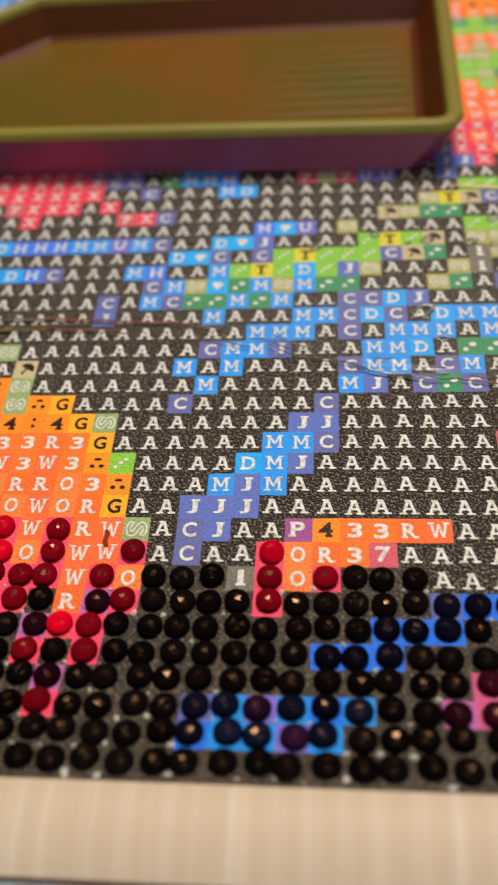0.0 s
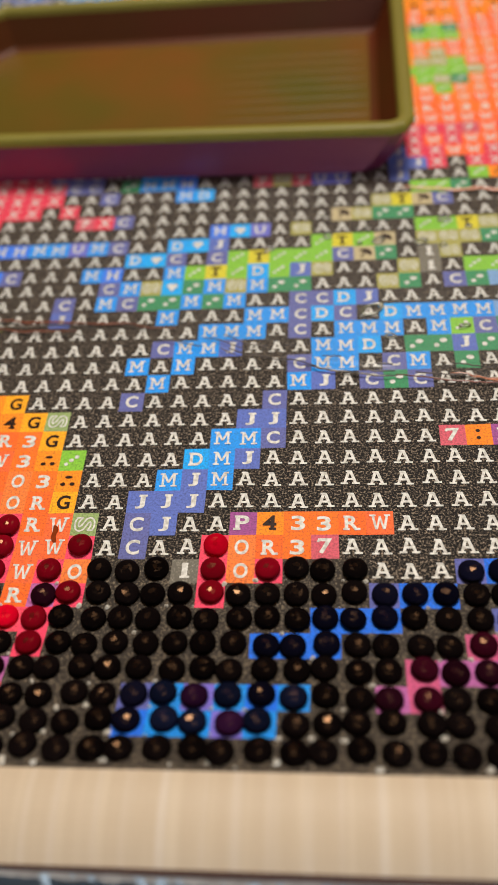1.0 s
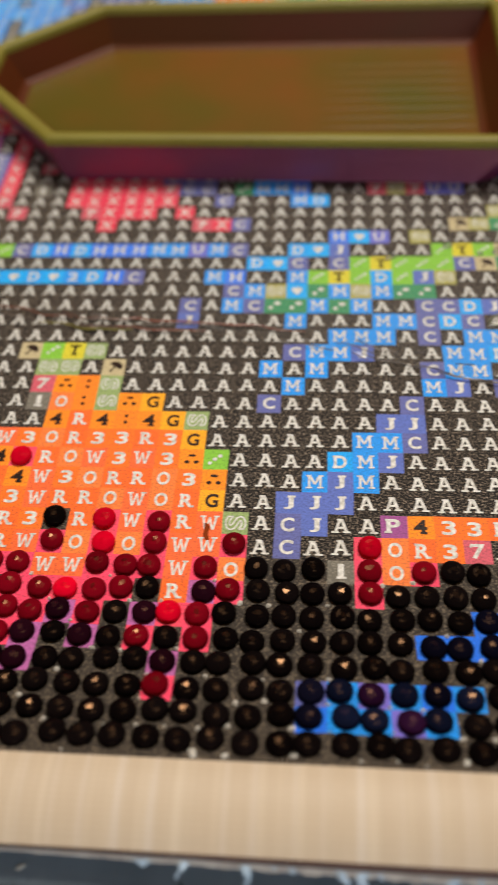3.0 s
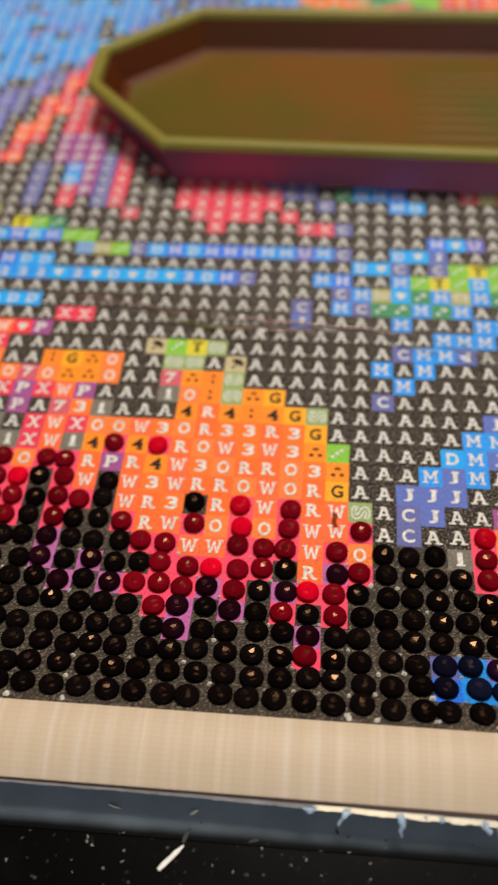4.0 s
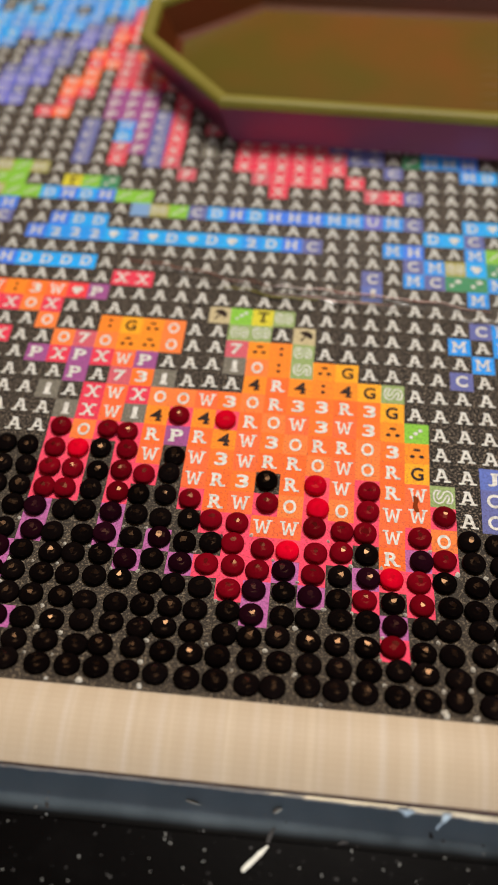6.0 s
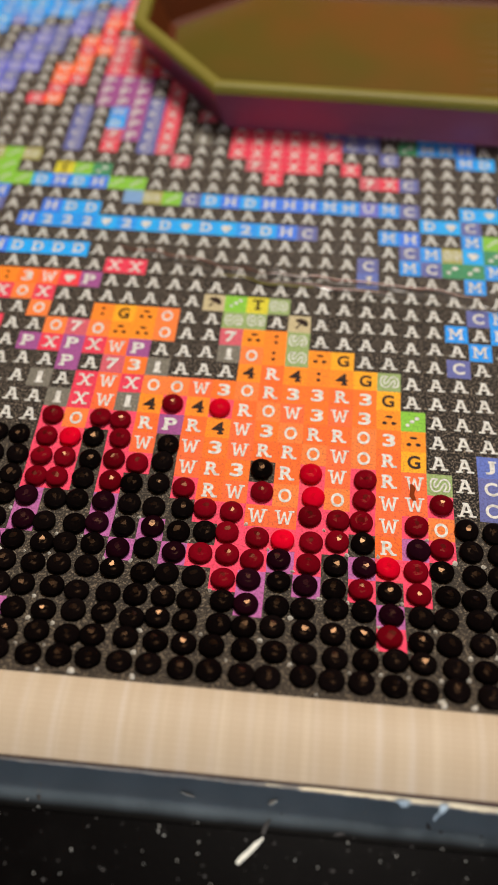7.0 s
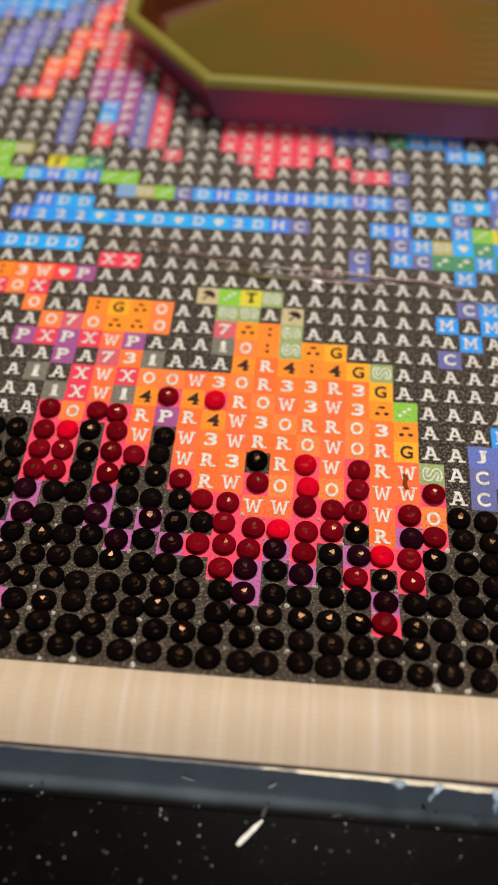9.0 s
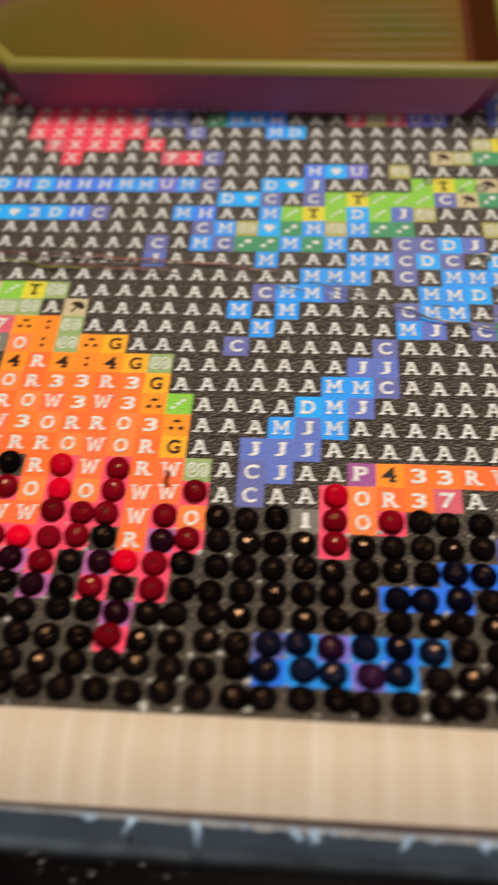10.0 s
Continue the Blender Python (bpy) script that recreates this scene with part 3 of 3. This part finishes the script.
for x, length, width, lean in FLAKES:
    flake("adhesive_rag", x, length, width * (1.35 if x > -0.5 else 1.1), lean)

# ---- specks, scratches and dust on table and reflection strip ----


def chip(size, seed):
    rg = random.Random(seed)
    v = [(0, 0, 0.25 * size)]
    for i in range(9):
        a, d = i * math.tau / 9, size * rg.uniform(0.25, 1.1)
        v.append((d * math.cos(a), 0.7 * d * math.sin(a), 0.0))
    me = bpy.data.meshes.new("speck")
    me.from_pydata(v, [], [(0, 1 + i, 1 + (i + 1) % 9) for i in range(9)])
    me.materials.append(chip_grey)
    return me


CHIPS = [chip(0.001 * 0.15, k) for k in range(4)]


def speck(x, y, size, turn):
    z = STRIP_Z if y > -4.1 else TABLE_Z
    ob = new("speck", CHIPS[int(abs(x * 7 + y * 13)) % 4])
    ob.parent = table
    ob.matrix_world = Matrix.LocRotScale((CELL * x, CELL * y, z + 0.00001), Euler((0, 0, turn)), (size, size, size))
    return ob


SPECK_AT = ((-17.4, -2.88, 1.0), (-17.1, -3.36, 1.3), (-17.1, -3.55, 1.0), (-17.4, -3.84, 1.3), (-17.0, -4.03, 1.2), (-18.2, -4.34, 0.9), (-15.7, -5.13, 1.2), (-18.0, -5.73, 0.9), (-16.7, -5.88, 1.0), (-15.9, -5.83, 1.0), (-13.1, -4.23, 1.1), (-13.1, -4.38, 1.1), (-12.9, -4.48, 1.2), (-11.9, -4.02, 0.9), (-11.8, -4.56, 1.0), (-11.8, -4.89, 0.9), (-12.4, -5.14, 1.0), (-13.4, -5.33, 0.8), (-13.5, -4.97, 0.7), (-11.3, -5.69, 0.8), (-10.0, -3.35, 0.9), (-6.7, -3.22, 0.8), (-7.2, -4.14, 1.1), (-8.8, -4.79, 1.0), (-8.1, -4.93, 1.0), (-5.7, -4.38, 1.1), (-6.2, -4.58, 0.8), (-4.3, -4.06, 0.9), (-3.1, -3.83, 0.9), (-3.6, -4.33, 0.9), (-3.6, -4.80, 0.9), (-5.2, -4.82, 0.8))
for x, y, size in SPECK_AT:
    speck(x, y, size, x * 3.7)
verts, faces = [], []
for i in range(300):
    x, y = rng.uniform(-24, 14), -3.4 - 4.2 * rng.random()
    if noise.noise((x * 0.25, y * 0.4, 2.0)) < rng.uniform(-0.5, 0.55):
        continue
    k, d = len(verts), 0.02 + 0.05 * rng.random() ** 3
    z = STRIP_Z if y > -4.1 else TABLE_Z
    for a in range(6):
        verts.append((CELL * (x + d * rng.uniform(0.6, 1.2) * math.cos(a * math.tau / 6)), CELL * (y + 0.7 * d * math.sin(a * math.tau / 6)), z + 0.00001))
    faces.append(tuple(range(k, k + 6)))
dust_grey = material("grey_dust", lin(58, 56, 56), 0.8, lin(40, 38, 38), 900.0)
dust = obj("dust", verts, faces, dust_grey, table)
dust["kind"] = "stuff"


def stroke(name, pts, widths, mat, parent, label):
    """A flat tapered streak on the table."""
    v, fc = [], []
    for i, (x, y) in enumerate(pts):
        a, b = pts[max(0, i - 1)], pts[min(len(pts) - 1, i + 1)]
        d = Vector((b[0] - a[0], b[1] - a[1])).normalized()
        z = (STRIP_Z if y > -4.1 else TABLE_Z) + 0.00002
        w = widths[i]
        v += [(CELL * (x - d.y * w), CELL * (y + d.x * w), z), (CELL * x, CELL * y, z + 0.00008), (CELL * (x + d.y * w), CELL * (y - d.x * w), z)]
    for i in range(len(pts) - 1):
        a = 3 * i
        fc += [(a, a + 1, a + 4, a + 3), (a + 1, a + 2, a + 5, a + 4)]
    return obj(name, v, fc, mat, parent, label, True)


stroke("scratch", [(-10.57, -5.05), (-10.38, -4.84), (-10.2, -4.66), (-10.04, -4.48), (-9.82, -4.26)], [0.06, 0.085, 0.075, 0.08, 0.03], speck_white, table, "long pale scratch")
stroke("scratch", [(-9.85, -4.17), (-9.79, -3.98), (-9.73, -3.84), (-9.65, -3.7)], [0.05, 0.07, 0.06, 0.03], dust_grey, table, "grey smudge")
stroke("scratch", [(-9.73, -3.28), (-9.63, -3.2), (-9.47, -3.13)], [0.03, 0.08, 0.03], speck_white, table, "short pale scratch")
stroke("scratch", [(-7.65, -4.0), (-7.47, -3.93), (-7.31, -3.92)], [0.02, 0.05, 0.02], dust_grey, table, "short grey scratch")
stroke("scratch", [(-4.74, -3.36), (-4.72, -3.48), (-4.65, -3.52)], [0.03, 0.06, 0.03], dust_grey, table, "grey smudge")
stroke("scratch", [(-12.56, -3.17), (-12.35, -3.22), (-12.09, -3.27)], [0.015, 0.03, 0.01], speck_white, table, "faint pale scratch")
stroke("scratch", [(-17.08, -3.67), (-17.02, -3.84)], [0.06, 0.05], dust_grey, table, "grey smudge")

# ---- film over the far part of the canvas ----
film_mat = bpy.data.materials.new("clear_film")
film_mat.use_nodes = True
nodes, links = film_mat.node_tree.nodes, film_mat.node_tree.links
nodes.remove(nodes["Principled BSDF"])
clear, gloss, both = nodes.new("ShaderNodeBsdfTransparent"), nodes.new("ShaderNodeBsdfGlossy"), nodes.new("ShaderNodeMixShader")
clear.inputs["Color"].default_value = (0.97, 0.97, 0.96, 1)
gloss.inputs["Roughness"].default_value = 0.22
both.inputs["Fac"].default_value = 0.05
links.new(clear.outputs[0], both.inputs[1])
links.new(gloss.outputs[0], both.inputs[2])
links.new(both.outputs[0], nodes["Material Output"].inputs["Surface"])


def film_edge(x):
    """Row at which the clear film ends, rag and all."""
    pts = ((-40, 21.6), (-22, 21.0), (-16, 20.3), (-12, 19.3), (-4, 18.8), (0, 18.0), (3, 17.0), (7, 16.1), (12, 15.5), (22, 15.2))
    for (xa, ya), (xb, yb) in zip(pts, pts[1:]):
        if xa <= x <= xb:
            u = (x - xa) / (xb - xa)
            return ya + (yb - ya) * u + 0.18 * noise.noise((x * 0.9, 0, 0)) + 0.05 * noise.noise((x * 4.0, 1, 0))
    return 18.0


verts, faces = [], []
STEPS = [0, 0.15, 0.3, 0.45, 0.6, 0.8, 1.0, 1.25, 1.5, 1.8, 2.2, 3.0, 5.0]
NX = 224
for i in range(NX + 1):
    x = -36 + 55 * i / NX
    y0 = film_edge(x)
    for d in STEPS + [ROWS_N - 0.7 - y0]:
        near = max(0.0, 1 - d / 2.2)
        wave = 0.10 * near * noise.noise((x * 0.5, d * 4.0, 4.0)) + 0.07 * near * noise.noise((x * 1.5, d * 7.0, 9.0))
        verts.append((CELL * x, CELL * (y0 + d), CELL * (0.06 + 0.05 * near + abs(wave))))
M = len(STEPS) + 1
for i in range(NX):
    for k in range(M - 1):
        a = i * M + k
        faces.append((a, a + M, a + M + 1, a + 1))
film = obj("clear_film", verts, faces, film_mat, None, "", True)
film.visible_shadow = False
tagged(film, "clear protective film with a wrinkled torn edge", "film")
crease_mat = material("film_crease", lin(122, 62, 42), 0.3, lin(84, 52, 36), 120.0, 4.0, 0.8)
# orange reflection on the clear folds, put in as their colour
crease_reflection = material("orange_crease_reflection", lin(196, 120, 82), 0.3, lin(150, 92, 70), 150.0, 4.0, 0.8)
pale_crease = material("pale_film_crease", lin(118, 106, 96), 0.3, lin(84, 74, 66), 300.0, 4.0, 0.8)
# the olive fold likewise has a greenish reflection as its colour
CREASES = [(-19, -12.5, 0.5, 0.05, crease_mat), (-12.0, -6.0, 0.2, 0.06, crease_mat), (-13, -1.5, 0.75, 0.08, crease_mat), (-14, -9.5, 0.02, 0.05, olive), (10.2, 14.0, 0.35, 0.09, crease_reflection), (8.0, 14.0, 0.05, 0.03, crease_mat), (9.0, 18.5, 12.9, 0.13, crease_reflection)]
crng = random.Random(5)
for i in range(32):
    x0 = crng.uniform(-18, 12)
    CREASES.append((x0, x0 + crng.uniform(0.5, 2.4), crng.uniform(-0.05, 1.0), crng.uniform(0.012, 0.03), pale_crease))
for x0, x1, off, w, crease_material in CREASES:
    v, fc = [], []
    for i in range(41):
        u = i / 40
        x = x0 + (x1 - x0) * u
        y = film_edge(x) + off + 0.12 * noise.noise((x * 0.7, off * 9, 2.0))
        h = w * math.sin(math.pi * u) ** 0.6 * (0.7 + 0.5 * noise.noise((x * 2.5, off, 7.0)))
        for dy, dz in ((-h, 0.0), (0, 0.07), (h, 0.0)):
            v.append((CELL * x, CELL * (y + dy), CELL * (0.13 + dz)))
    for i in range(40):
        a = 3 * i
        fc += [(a, a + 3, a + 4, a + 1), (a + 1, a + 4, a + 5, a + 2)]
    obj("crease", v, fc, crease_material, film, "fold in the film", True)
bubble_mat = material("bubble_rim", lin(52, 50, 30), 0.25, lin(150, 150, 130), 900.0, 3.0, 0.7)
for x, y, rx, ry, turn in ((2.5, 24.4, 0.3, 0.14, 0.7), (5.3, 25.3, 0.25, 0.2, 0.3), (6.8, 24.6, 0.12, 0.1, 0), (7.7, 24.8, 0.28, 0.2, 0.2), (10.9, 26.2, 0.36, 0.16, 0.1), (9.7, 24.6, 0.34, 0.2, 0.6), (10.7, 24.3, 0.2, 0.14, 0), (7.2, 20.1, 0.5, 0.32, 0.5), (7.9, 18.4, 0.22, 0.16, 0), (5.1, 26.8, 0.14, 0.1, 0), (6.9, 27.6, 0.16, 0.12, 0), (11.1, 18.9, 0.3, 0.1, 0.2), (7.2, 25.8, 0.1, 0.06, 0), (12.0, 25.6, 0.18, 0.1, 0)):
    v, fc = [], []
    for i in range(18):
        a = i * math.tau / 18
        for rr, dz in ((1.08, 0.0), (0.88, 0.06), (0.68, 0.0)):
            px, py = rx * rr * math.cos(a) * (1 + 0.15 * math.sin(2 * a + x)), ry * rr * math.sin(a)
            v.append((CELL * (x + px * math.cos(turn) - py * math.sin(turn)), CELL * (y + px * math.sin(turn) + py * math.cos(turn)), CELL * (0.075 + dz)))
    for i in range(18):
        j = (i + 1) % 18
        for k in range(2):
            fc.append((3 * i + k, 3 * j + k, 3 * j + k + 1, 3 * i + k + 1))
    obj("bubble", v, fc, bubble_mat, film, "small trapped bubble", True)

# ---- beads ----


def bead_mesh(key, seed):
    """A round resin bead: girdle, eight crown facets and a small ridged table."""
    rg = random.Random(seed)
    v, fc = [], []
    seg = 24
    for rad, z in ((0.42, 0.0), (0.45, 0.06), (0.452, 0.13), (0.438, 0.185), (0.395, 0.24)):
        v += [(rad * math.cos(i * math.tau / seg), rad * math.sin(i * math.tau / seg), z) for i in range(seg)]
    for k in range(4):
        for i in range(seg):
            j = (i + 1) % seg
            fc.append((k * seg + i, k * seg + j, (k + 1) * seg + j, (k + 1) * seg + i))
    base = len(v)
    ox, oy = rg.uniform(-0.05, 0.05), rg.uniform(-0.05, 0.05)
    tx, ty = rg.gauss(0, 0.12), rg.gauss(0, 0.12)
    for i in range(8):
        a, d = (i + 0.5) * math.tau / 8, 0.24 + rg.uniform(-0.02, 0.02)
        v.append((d * math.cos(a) + ox * 0.5, d * math.sin(a) + oy * 0.5, 0.318))
    size, steep = rg.uniform(0.1, 0.16), rg.uniform(0.02, 0.42)
    for i in range(8):
        a, d = (i + (0 if i % 4 == 0 else rg.uniform(-0.3, 0.3))) * math.tau / 8, size * rg.uniform(0.75, 1.15)
        x, y = d * math.cos(a) * 0.8, d * math.sin(a) * 1.15
        v.append((x + ox, y + oy, 0.362 + tx * x - steep * abs(y)))
    top = 4 * seg
    for i in range(8):
        j = (i + 1) % 8
        a = [top + (3 * i + k) % seg for k in range(4)]
        fc += [(a[0], a[1], base + i), (a[1], a[2], base + i), (a[2], a[3], base + i), (base + i, a[3], base + j)]
        fc.append((base + i, base + j, base + 8 + j))
        fc.append((base + i, base + 8 + j, base + 8 + i))
    fc += [tuple(base + 8 + i % 8 for i in run) for run in ((0, 1, 2, 3, 4), (4, 5, 6, 7, 8))]
    me = bpy.data.meshes.new("bead")
    me.from_pydata([(CELL * x, CELL * y, CELL * z) for x, y, z in v], [], fc)
    me.materials.append(BEADS[key])
    me.materials.append(FACETS[key])
    for poly in list(me.polygons)[-2:]:
        poly.material_index = 1
    flags = [min(face) < base for face in fc]
    me.polygons.foreach_set("use_smooth", flags)
    return me


FACETS = {k: resin("bead_facet_" + k, rgb, 0.24, 0.12 if k == "e" else 0.55) for k, rgb in (("k", (14, 10, 9)), ("r", (84, 4, 12)), ("e", (190, 4, 30)), ("n", (11, 10, 24)), ("c", (16, 20, 42)), ("p", (34, 8, 20)), ("v", (44, 16, 46)), ("m", (54, 9, 24)), ("b", (11, 11, 22)))}
BEAD_MESHES = {k: [bead_mesh(k, 31 * n + ord(k)) for n in range(12)] for k in BEADS}
BEAD_LABEL = {"k": "black faceted resin bead", "r": "dark red faceted resin bead", "e": "bright red resin bead", "n": "navy blue faceted resin bead", "c": "slate blue resin bead",
              "p": "dark plum resin bead", "v": "dark violet resin bead", "m": "maroon resin bead", "b": "blue-black resin bead"}
rng = random.Random(77)
rest_v, rest_f, rest_m = [], [], []
bead_keys = list(BEADS)
glue_v, glue_f = [], []
count = 0
for r in range(13):
    for c in range(-27, 16):
        s = SIGNS.get((c, r), "A")
        if s not in BEADED:
            continue
        x, row = c + rng.uniform(-0.1, 0.1), r + rng.uniform(-0.09, 0.09)
        y, z = place(row)
        m = Matrix.Translation((CELL * x, CELL * y, CELL * (z + 0.01))) @ Euler((-CURL * max(0.0, CURL_FROM - row) + rng.gauss(0, 0.06), rng.gauss(0, 0.06), 0)).to_matrix().to_4x4() @ Matrix.Rotation(rng.uniform(0, 6.28), 4, "Z")
        me = rng.choice(BEAD_MESHES[s])
        if -22 <= c <= 12 and count < 300:
            ob = new("bead", me)
            ob.parent = canvas
            ob.matrix_world = m
            ob["label"] = BEAD_LABEL[s]
            count += 1
        else:
            k = len(rest_v)
            rest_v += [tuple(m @ p.co) for p in me.vertices]
            for poly in me.polygons:
                rest_f.append(tuple(k + i for i in poly.vertices))
                rest_m.append(bead_keys.index(s) + (len(bead_keys) if poly.material_index else 0))
        if r < 8 and rng.random() < 0.30 + 0.25 * (r < 3) + (r == 0 and c in (-15, -16)):
            k, d = len(glue_v), rng.uniform(0.05, 0.11)
            gx, gy = c + 0.5 * rng.choice((-1, 1)) + rng.uniform(-0.12, 0.12), r - 0.46 + rng.uniform(-0.1, 0.1)
            gy, gz = place(gy)
            gz += 0.02
            glue_v.append((CELL * gx, CELL * gy, CELL * (gz + 0.09)))
            for a in range(7):
                dd = d * rng.uniform(0.7, 1.3)
                glue_v.append((CELL * (gx + dd * math.cos(a * math.tau / 7)), CELL * (gy + dd * math.sin(a * math.tau / 7)), CELL * gz))
            glue_f += [(k, k + 1 + a, k + 1 + (a + 1) % 7) for a in range(7)]
rest = obj("bead_field", rest_v, rest_f, [BEADS[k] for k in bead_keys] + [FACETS[k] for k in bead_keys], canvas)
rest["kind"] = "stuff"
rest.data.polygons.foreach_set("material_index", rest_m)
drops = obj("glue", glue_v, glue_f, glue, canvas)
drops["kind"] = "stuff"
v, fc = [], []
for i in range(9):
    u = i / 8
    w = 0.05 + 0.06 * math.sin(math.pi * u) + 0.02 * math.sin(u * 9)
    x, y = -5.12 + 0.10 * u + 0.04 * math.sin(u * 7), 8.95 - 0.75 * u
    v += [(CELL * (x - w), CELL * y, CELL * 0.03), (CELL * (x + w), CELL * y, CELL * 0.03)]
fc = [(2 * i, 2 * i + 1, 2 * i + 3, 2 * i + 2) for i in range(8)]
obj("stain", v, fc, brown_stain, canvas, "small brown smear between the letters")
